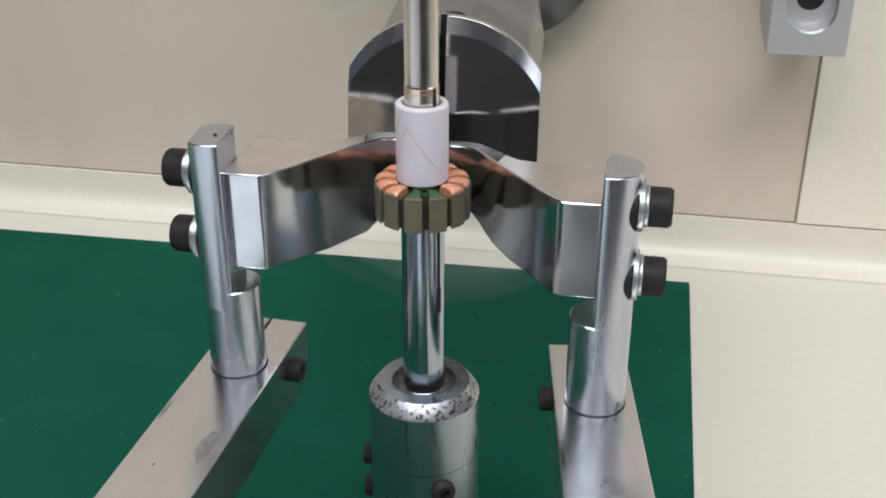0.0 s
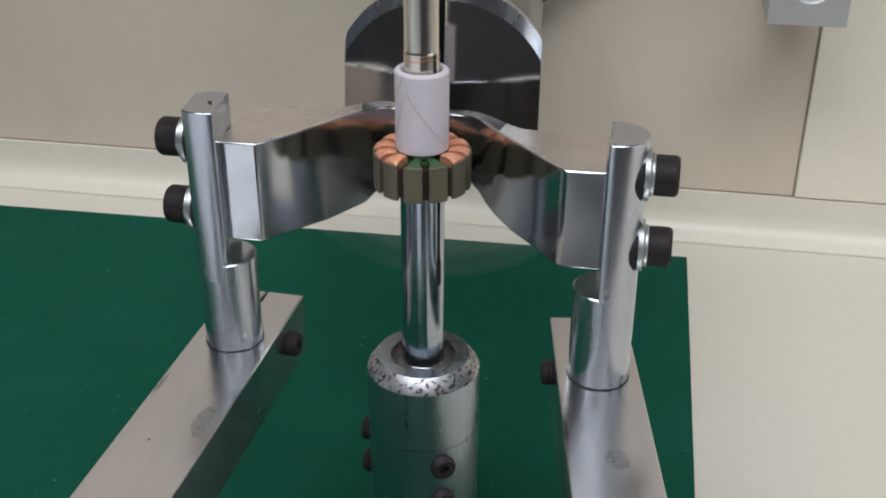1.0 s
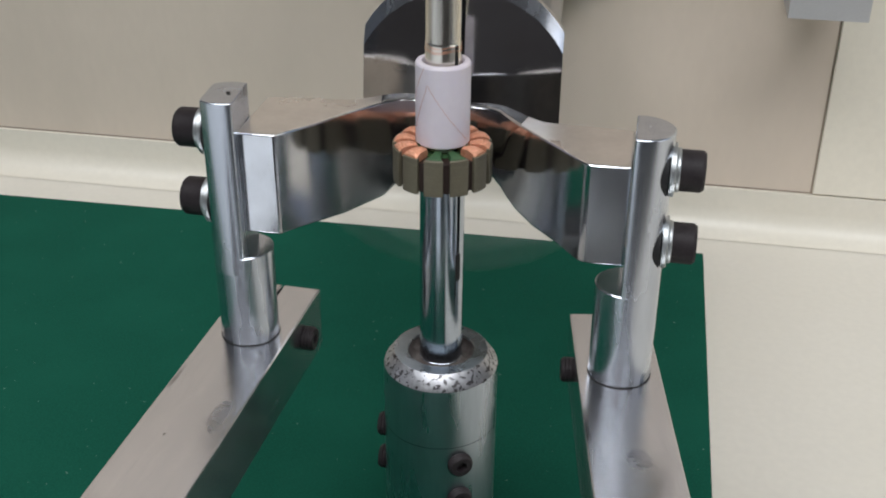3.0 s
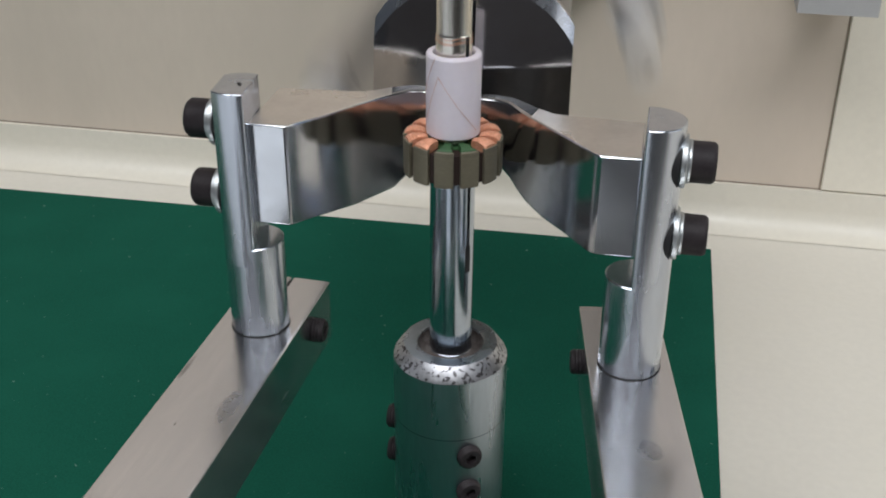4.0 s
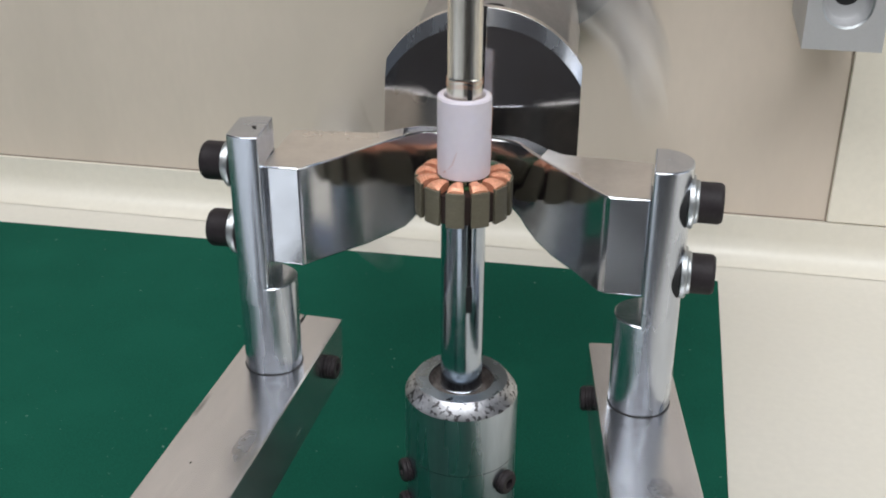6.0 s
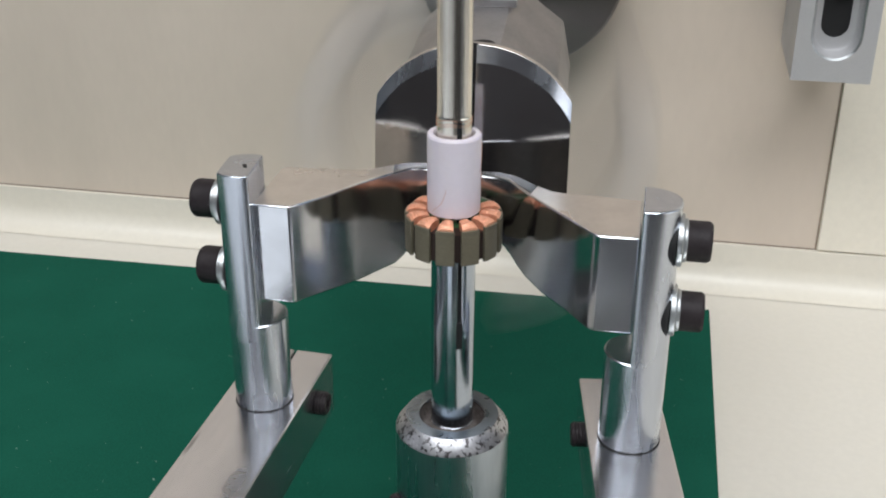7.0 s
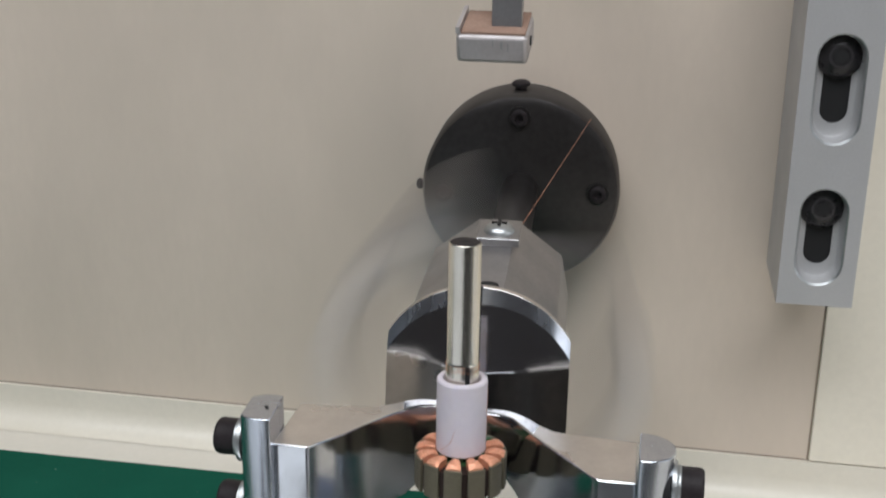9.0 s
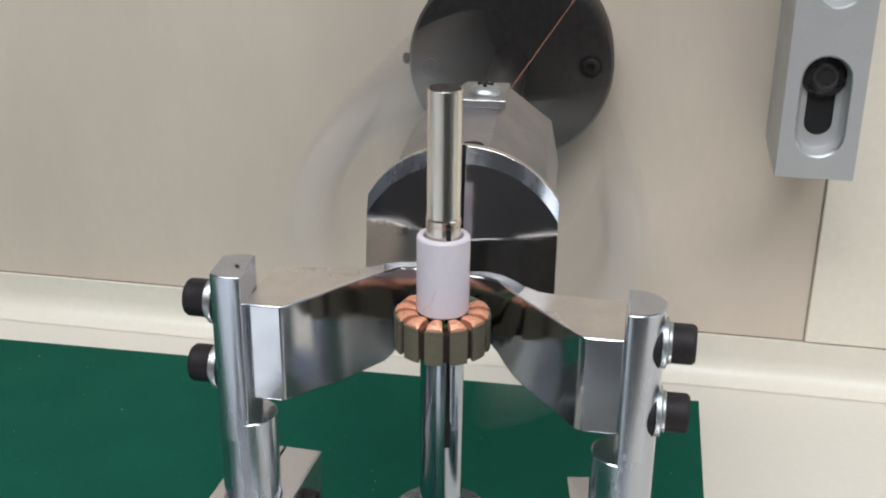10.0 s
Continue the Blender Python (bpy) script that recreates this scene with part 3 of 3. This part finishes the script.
def forming_block(side):
    """Polished wire former: a block behind the post and a wing that sweeps in and closes round the stator."""
    g = thing("wire_former", "polished steel wire former with a wing hugging the stator", "machine part", "pair of wire formers")
    if side < 0:
        ftop = [(-48.2, -21), (-38.2, -21), (-36.2, -18.2), (-31.2, -10), (-27, -0.8), (-22.5, 6.5), (-19, 11.5), (-15, 15.2), (-11, 16.5), (-6.5, 17), (-2.4, 17)]
        flow = [(-48.2, -21.0), (-38.2, -21.0), (-36.2, -18.2), (-31.0, -10.3), (-26.5, -2.1), (-22, 3.7), (-17.5, 6.6), (-15, 9.5), (-11.8, 12.3), (-7, 14.9), (-2.4, 16.0)]
        back = [(-48.2, 5), (-39, 6), (-36, 6.5), (-31, 8.5), (-26.5, 11), (-23.5, 14), (-20, 17.5), (-16, 20), (-11, 20.8), (-6.5, 20.5), (-2.6, 20)]
        top = [129.0, 129.0, 129.0, 128.3, 127.6, 127.2, 127, 127, 126.8, 126.5, 126.2]
        low = [101.5, 101.5, 101.5, 100.7, 99.5, 100.0, 101.6, 103.8, 106.2, 108.6, 109.8]
    else:
        ftop = [(48.9, -19.5), (39.3, -19.5), (37.4, -18.3), (31, -9.8), (24.5, -1.5), (19.5, 5), (16, 10), (12.5, 14.4), (9, 16), (5.5, 16.8), (1.8, 17)]
        flow = [(48.9, -19.5), (39.3, -19.5), (37.4, -18.3), (31, -10.3), (24.5, -3.9), (19.5, 0.8), (16.8, 2.8), (14.8, 4.9), (11.5, 9.4), (6.6, 13.4), (1.8, 15.3)]
        back = [(48.9, 4), (40, 4.8), (37, 5), (30.5, 6), (25, 8), (21, 11.5), (17.5, 15.3), (13.5, 18.5), (9, 20), (5.5, 20.3), (1.8, 20)]
        top = [127.4, 127.4, 127.4, 127.0, 126.5, 126.2, 126, 126, 126, 125.8, 125.6]
        low = [100.7, 100.7, 100.7, 101.0, 101.8, 103.7, 106.0, 107.9, 109.1, 110.3, 111.1]

    def strip(i0, i1):
        bm = bmesh.new()
        cols = []
        for i in range(i0, i1 + 1):
            (tx, ty), (lx, ly), (bx, by) = ftop[i], flow[i], back[i]
            cols.append([bm.verts.new(p) for p in ((lx, ly, low[i]), (tx, ty, top[i]), (bx, by, top[i]), (bx, by, low[i] - 0.5))])
        for a, b in zip(cols, cols[1:]):
            for q in range(4):
                bm.faces.new((a[q], a[(q + 1) % 4], b[(q + 1) % 4], b[q]))
        bm.faces.new(cols[0])
        bm.faces.new(cols[-1][::-1])
        return bm

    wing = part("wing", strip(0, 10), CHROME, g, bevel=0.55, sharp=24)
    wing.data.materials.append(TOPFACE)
    wing.data.materials.append(FACE_LIT)
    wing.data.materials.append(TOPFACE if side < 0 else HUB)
    for p in wing.data.polygons:
        # outer tops satin and paler: the beige panel's reflection put into their colour
        if p.normal.z > 0.9 and abs(p.center.x) > 0.0205:
            p.material_index = 1
        elif p.normal.y < -0.97:
            p.material_index = 2
        # back tone painted for the cheek reflections: pale left, near-black right
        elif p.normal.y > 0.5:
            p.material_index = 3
    gap = box(-0.35, 0.35, -15, 2, 102, 125)
    gap.transform(shifted(side * 48.6, 0, 0))
    part("joint_shade", gap, VOID, g)
    return g


forming_block(-1)
forming_block(1)


def clamp_post(side, x, y, cut, lift, relief=8.0, turn=0.0, top=136.7, seat=7.0, foot=None):
    g = thing("clamp_post", "turned steel post with a flat milled on its upper half", "post", "pair of clamp posts")
    r = 8.0
    fx, fr = foot or (x, r)
    part("post_foot", lathe([(fr, 50), (fr, 94.9), (fr - 0.3, 95.2), (0, 95.2)], 72, shifted(fx, y, 0)), STEEL, g)
    ang = math.degrees(math.acos(cut / r))
    back = math.degrees(math.acos(relief / r)) if relief < r else 0.0
    d = arc(0, 0, r - 0.012, ang, 180 - back, 30) + arc(0, 0, r - 0.012, 180 + back, 360 - ang, 30)[0 if back else 1:]
    plan = prism([(-side * px, py) for px, py in d], 90.0, top)
    plan.transform(shifted(x, y, 0, rz=turn))
    part("post_flat", plan, STEEL, g, bevel=0.4)
    part("post_ring", lathe([(fr + 0.22, 68.55), (fr + 0.22, 68.7), (fr - 0.1, 68.7), (fr - 0.1, 68.55)], 64, shifted(fx, y, 0), closed=True), VOID, g)
    for z in (lift, lift - 19.2):
        m = shifted(x + side * seat, y + 0.8, z, ry=90 * side)
        part("spot_face", lathe([(6.9, -3.6), (6.9, 0.0), (0, 0.0)], 36, m), VOID, g, "shadowed spot face")
        part("flat_washer", lathe([(3, 0.3), (6.4, 0.3), (6.5, 0.5), (6.5, 1.5), (6.3, 1.7), (3, 1.7)], 40, m, closed=True), ZINC, g, "zinc plated washer")
        part("spring_washer", lathe([(3, 1.75), (5.2, 1.75), (5.3, 1.9), (5.3, 2.5), (5.1, 2.7), (3, 2.7)], 40, m, closed=True), ZINC, g, "zinc plated spring washer")
        socket_screw("cap_screw", 5.05, 5.8, 2.6, g, m @ shifted(0, 0, 2.7), label="black oxide socket cap screw")
    return g


def pit(name, x, y, turn, z, size, parent, label):
    """A small dark dent in an upper face, as a shallow chip."""
    c, q = math.cos(radians(turn)), math.sin(radians(turn))
    ring = [(x + c * u - q * v, y + q * u + c * v) for u, v in ((-size, -size * 0.3), (size * 0.6, -size * 0.45), (size, size * 0.2), (-size * 0.7, size * 0.4))]
    return part(name, prism(ring, z, z + 0.05), VOID, parent, label)


left_post = clamp_post(-1, -50.8, -17.0, 2.9, 127.4, relief=5.5, turn=4.0, top=137.7, seat=5.7, foot=(-50.0, 7.8))
pit("stamp_mark", -50.4, -17.5, -60, 137.7, 1.4, left_post, "small dark stamp mark")
clamp_post(1, 50.3, -17.0, 1.3, 126.4)


def clamp_bar(side, x, y, turn, half, end):
    g = thing("clamp_bar", "milled aluminium clamp bar carrying a steel post", "bar", "pair of clamp bars", at=mm(x, y, 0, rz=turn))
    plan = [(-half, -140), (half, -140), (half, end), (0.35, end), (0.35, 7.5), (-0.35, 7.5), (-0.35, end), (-half, end)]
    part("bar", prism(plan, 49.5, 68.5), ALU, g, bevel=0.45)
    part("slit_shade", box(-0.34, 0.34, 8, end - 0.5, 50, 67.6), VOID, g)
    part("support_block", box(-half, half, -140, -112, MAT_Z, 49.5), ALU, g, bevel=0.6)
    m = shifted(-side * (half - 0.8), 11.5, 60.8, ry=-90 * side)
    socket_screw("clamp_screw", 3.3, 4.0, 1.4, g, m, knurl=False, label="black clamp screw")
    for k in range(3):
        part("thread", lathe([(3.28, 0.9 + 0.9 * k), (3.55, 1.2 + 0.9 * k), (3.28, 1.5 + 0.9 * k)], 28, m), BLACK, g)
    return g


left_bar = clamp_bar(-1, -50.2, -17.0, -2.4, 11.3, 26.0)
right_bar = clamp_bar(1, 50.35, -17.0, 8.7, 10.8, 28.3)
for x, y, turn in ((-5.6, -11.5, 20), (-4.6, -12.4, 70), (-2.2, -15.6, 40), (-8.0, -36, 10)):
    pit("dent", x, y, turn, 68.5, 0.45, right_bar, "small dark dent")
for x, y, turn in ((4.0, -25, 30), (-3, -48, 70)):
    pit("dent", x, y, turn, 68.5, 0.4, left_bar, "small dark dent")



def smudge(bar, x, y, w, h, seed):
    """A grey handling stain with an uneven outline on the bar's upper face."""
    rnd = random.Random(seed)
    ring = [(x + w * math.cos(a) * rnd.uniform(0.7, 1.1), y + h * math.sin(a) * rnd.uniform(0.7, 1.1)) for a in (math.tau * k / 18 for k in range(18))]
    part("stain", prism(ring, 68.45, 68.515), SMUDGE, bar, "dull grey handling stain")


smudge(left_bar, 6.8, -38.0, 2.4, 7.0, 3)
smudge(right_bar, 1.0, -36.0, 3.6, 4.0, 8)

# ---- slotted bracket ----


def slotted_bracket():
    g = thing("slotted_bracket", "grey anodised aluminium bracket with two counterbored slots", "bracket", at=mm(123.9, 217, 0))
    half, z0, z1, deep = 16.4, 98.0, 320.0, 62.0
    slots = [(115.0, 149.0, 107.2, 152.0), (179.3, 215.5, 171.0, 219.0)]

    def race(w, a, b, n=10):
        return arc(0, b - w, w, 0, 180, n) + arc(0, a + w, w, 180, 360, n)

    flip = Matrix(((1, 0, 0, 0), (0, 0, 1, 0), (0, 1, 0, 0), (0, 0, 0, 1)))
    bm = bmesh.new()
    # front face as a sheet with the two counterbores left open, then the sides
    cells = [z0, 103.5, 156, 167.5, 223, z1]
    for k in range(5):
        a, b = cells[k], cells[k + 1]
        if k in (1, 3):
            lo, hi = slots[k // 2][2], slots[k // 2][3]
            hole = race(10.5, lo, hi)
            rim = []
            for x, z in hole:
                zc = min(max(z, lo + 10.5), hi - 10.5)
                dx, dz = x, z - zc
                s = 1e9
                if abs(dx) > 1e-6:
                    s = min(s, half / abs(dx))
                if dz > 1e-6:
                    s = min(s, (b - zc) / dz)
                if dz < -1e-6:
                    s = min(s, (a - zc) / dz)
                rim.append((dx * s, zc + dz * s))
            hv = [bm.verts.new((x, 0, z)) for x, z in hole]
            rv = [bm.verts.new((x, 0, z)) for x, z in rim]
            for q in range(len(hole)):
                p = (q + 1) % len(hole)
                bm.faces.new((hv[q], hv[p], rv[p], rv[q]))
            for sx in (-1, 1):
                for zz, zd in ((a, lo + 10.5), (b, hi - 10.5)):
                    near = [v for v in rv if (v.co.z - zd) * (1 if zz == b else -1) >= -1e-6 and v.co.x * sx > 0]
                    side_v = [v for v in near if abs(abs(v.co.x) - half) < 1e-4]
                    edge_v = [v for v in near if abs(v.co.z - zz) < 1e-4 and abs(abs(v.co.x) - half) > 1e-4]
                    if side_v and edge_v:
                        sv = max(side_v, key=lambda v: (v.co.z if zz == b else -v.co.z))
                        ev = max(edge_v, key=lambda v: abs(v.co.x))
                        cv = bm.verts.new((sx * half, 0, zz))
                        bm.faces.new((sv, cv, ev))
            # a bright broken edge, then the wall and a rounded foot
            floor_v = hv
            for inset, deep_y in ((0.8, 0.8), (0.95, 4.6), (1.3, 6.8), (2.2, 8.4), (3.4, 9.0)):
                lower = [bm.verts.new((x, deep_y, z)) for x, z in race(10.5 - inset, lo + inset, hi - inset)]
                for q in range(len(hole)):
                    p = (q + 1) % len(hole)
                    bm.faces.new((floor_v[q], floor_v[p], lower[p], lower[q])).material_index = 1 if inset == 0.8 else 0
                floor_v = lower
            ilo, ihi = slots[k // 2][0], slots[k // 2][1]
            inner = race(5.9, ilo, ihi)
            iv = [bm.verts.new((x, 9, z)) for x, z in inner]
            for q in range(len(hole)):
                p = (q + 1) % len(hole)
                bm.faces.new((floor_v[q], floor_v[p], iv[p], iv[q]))
            ib = [bm.verts.new((x, 30, z)) for x, z in inner]
            for q in range(len(inner)):
                p = (q + 1) % len(inner)
                bm.faces.new((iv[q], iv[p], ib[p], ib[q]))
            bm.faces.new(ib)
        else:
            v = [bm.verts.new(p) for p in ((-half, 0, a), (half, 0, a), (half, 0, b), (-half, 0, b))]
            bm.faces.new(v)
    for x in (-half, half):
        bm.faces.new([bm.verts.new(p) for p in ((x, 0, z0), (x * 0.93, deep, z0), (x * 0.93, deep, z1), (x, 0, z1))])
    for z in (z0, z1):
        bm.faces.new([bm.verts.new(p) for p in ((-half, 0, z), (half, 0, z), (half * 0.93, deep, z), (-half * 0.93, deep, z))])
    bm.faces.new([bm.verts.new(p) for p in ((-half * 0.93, deep, z0), (half * 0.93, deep, z0), (half * 0.93, deep, z1), (-half * 0.93, deep, z1))])
    bmesh.ops.remove_doubles(bm, verts=bm.verts[:], dist=0.001)
    part("bracket_body", bm, ANOD, g, sharp=30).data.materials.append(ZINC)
    for lo, hi, _, _ in slots:
        part("slot_shade", prism(race(5.88, lo + 0.02, hi - 0.02), 0, 1, shifted(0, 9.6, 0) @ flip), VOID, g)
    for z in (141.8, 208.6):
        m = shifted(0, 9, z, rx=90)
        s = part("flange_screw", lathe([(6, -8), (9.6, 0), (9.8, 0.6), (9.4, 1.6), (7.6, 3.6), (5.0, 4.9), (4.3, 5.05), (0, 5.05)], 48, m), CAPSCREW, g, "black button head screw")
        part("hex_socket", prism(arc(0, 0, 3.3, 0, 300, 5), 5.05, 5.2, m), VOID, s)
        part("socket_rim", lathe([(4.0, 5.0), (4.0, 5.25), (5.0, 5.15), (5.0, 4.8)], 40, m), ZINC_DARK, s)
    return g


slotted_bracket()

# ---- wire guide above the hub ----


def wire_guide():
    g = thing("felt_wire_guide", "small grey felt-lined wire guide on a hanging strip", "wire guide")
    lean = mm(-18.5, 170, 206.5, rx=17)
    holder = part("holder", box(-14.5, 14.5, 0, 24, 0, 12), NICKEL, g, bevel=1.8, at=lean)
    part("felt_pad", box(-12.5, 13.5, 1.5, 24, 12, 12.9), FELTBROWN, holder, "brown felt lining")
    part("side_lip", box(-14.5, -12.8, 1, 24, 12, 15), NICKEL, holder)
    part("end_hole", lathe([(0, 0), (2, 0), (2, 0.4), (0, 0.4)], 20, shifted(14.5, 10, 6.5, ry=90)), VOID, holder)
    part("strip", box(-19.5, -7.2, 174, 178, 217, 300), GREYAL, g, "grey anodised hanging strip", bevel=0.4)
    part("cross_bar", box(-36, -19.5, 172, 180, 249, 254), BLACK, g)
    part("wall_arm", box(-19.5, -7.2, 174, 280, 296, 304), ANOD, g)
    for k, x in enumerate((0.5, 3.6, 6.4)):
        part("scratch_mark", box(x, x + (0.4, 0.9, 0.5)[k], -0.12, 0.2, 7.6 - k, 10.2 - 0.5 * k), GREYAL, holder)
    return g


wire_guide()

wire_line = thing("feed_wire", "fine copper wire stretched from the clamp plate past the hub", "wire")
wire("strand", [(-7, 92, 146), (-2.5, 112, 148.6), (-0.5, 122, 150.2), (9, 186, 160.8), (18.5, 250, 171.5)], 0.14, WIRE, wire_line)


def motions():
    """The spindle indexes once; the flyer spins, stops, and spins again."""
    index = [(0, 0), (4.6, 0), (4.6333, 10), (4.6667, 36), (4.7, 68), (4.7333, 98), (4.7667, 120), (4.8, 134), (4.8333, 143), (4.8667, 148.5), (4.9, 150), (10, 150)]
    for ob in (arbor, sleeve, stator):
        walk(ob, [(t, pose(0, 0, 0, 0, 0, a)) for t, a in index])
    # a steady 84 degrees a step, with the run-down and the run-up spread evenly onto the standstill
    fast = 84.0
    still = [(4.1, -62), (4.1333, -48), (4.1667, -35), (4.2, -24), (4.2333, -14), (4.2667, -6), (4.3, 2), (4.3333, 8), (4.3667, 12), (4.4, 14), (5.2, 14), (5.2333, 16),
             (5.2667, 20), (5.3, 27), (5.3333, 35), (5.3667, 42), (5.4, 50), (5.4333, 66), (5.4667, 79), (5.5, 84), (5.5333, 88), (5.5667, 93), (5.6, 100), (5.6333, 110), (5.6667, 123), (5.7, 140)]

    def ramp_steps(count, slow, total_of):
        """Steps from slow to fast, nudged alike so that their sum meets the phase of the steady run."""
        steps = [slow + (fast - slow) * k / (count - 1) for k in range(count)]
        nudge = (total_of - sum(steps) + 90) % 180 - 90
        return [q + nudge / count for q in steps]

    rows, angle = [], -62.0
    down = ramp_steps(18, 16.0, -62.0)
    for k in range(122, -1, -1):
        angle -= down[122 - k] if 122 - k < len(down) else fast
        rows.append((k / 30, angle))
    rows = rows[::-1] + still
    angle = 140.0
    up = ramp_steps(38, 24.0, 120.0 - 140.0 - fast)
    for k in range(172, 301):
        angle += up[k - 172] if k - 172 < len(up) else fast
        rows.append((k / 30, angle))
    walk(flyer, [(t, AXIS @ pose(0, 0, 0, 0, a, 0)) for t, a in rows])


motions()
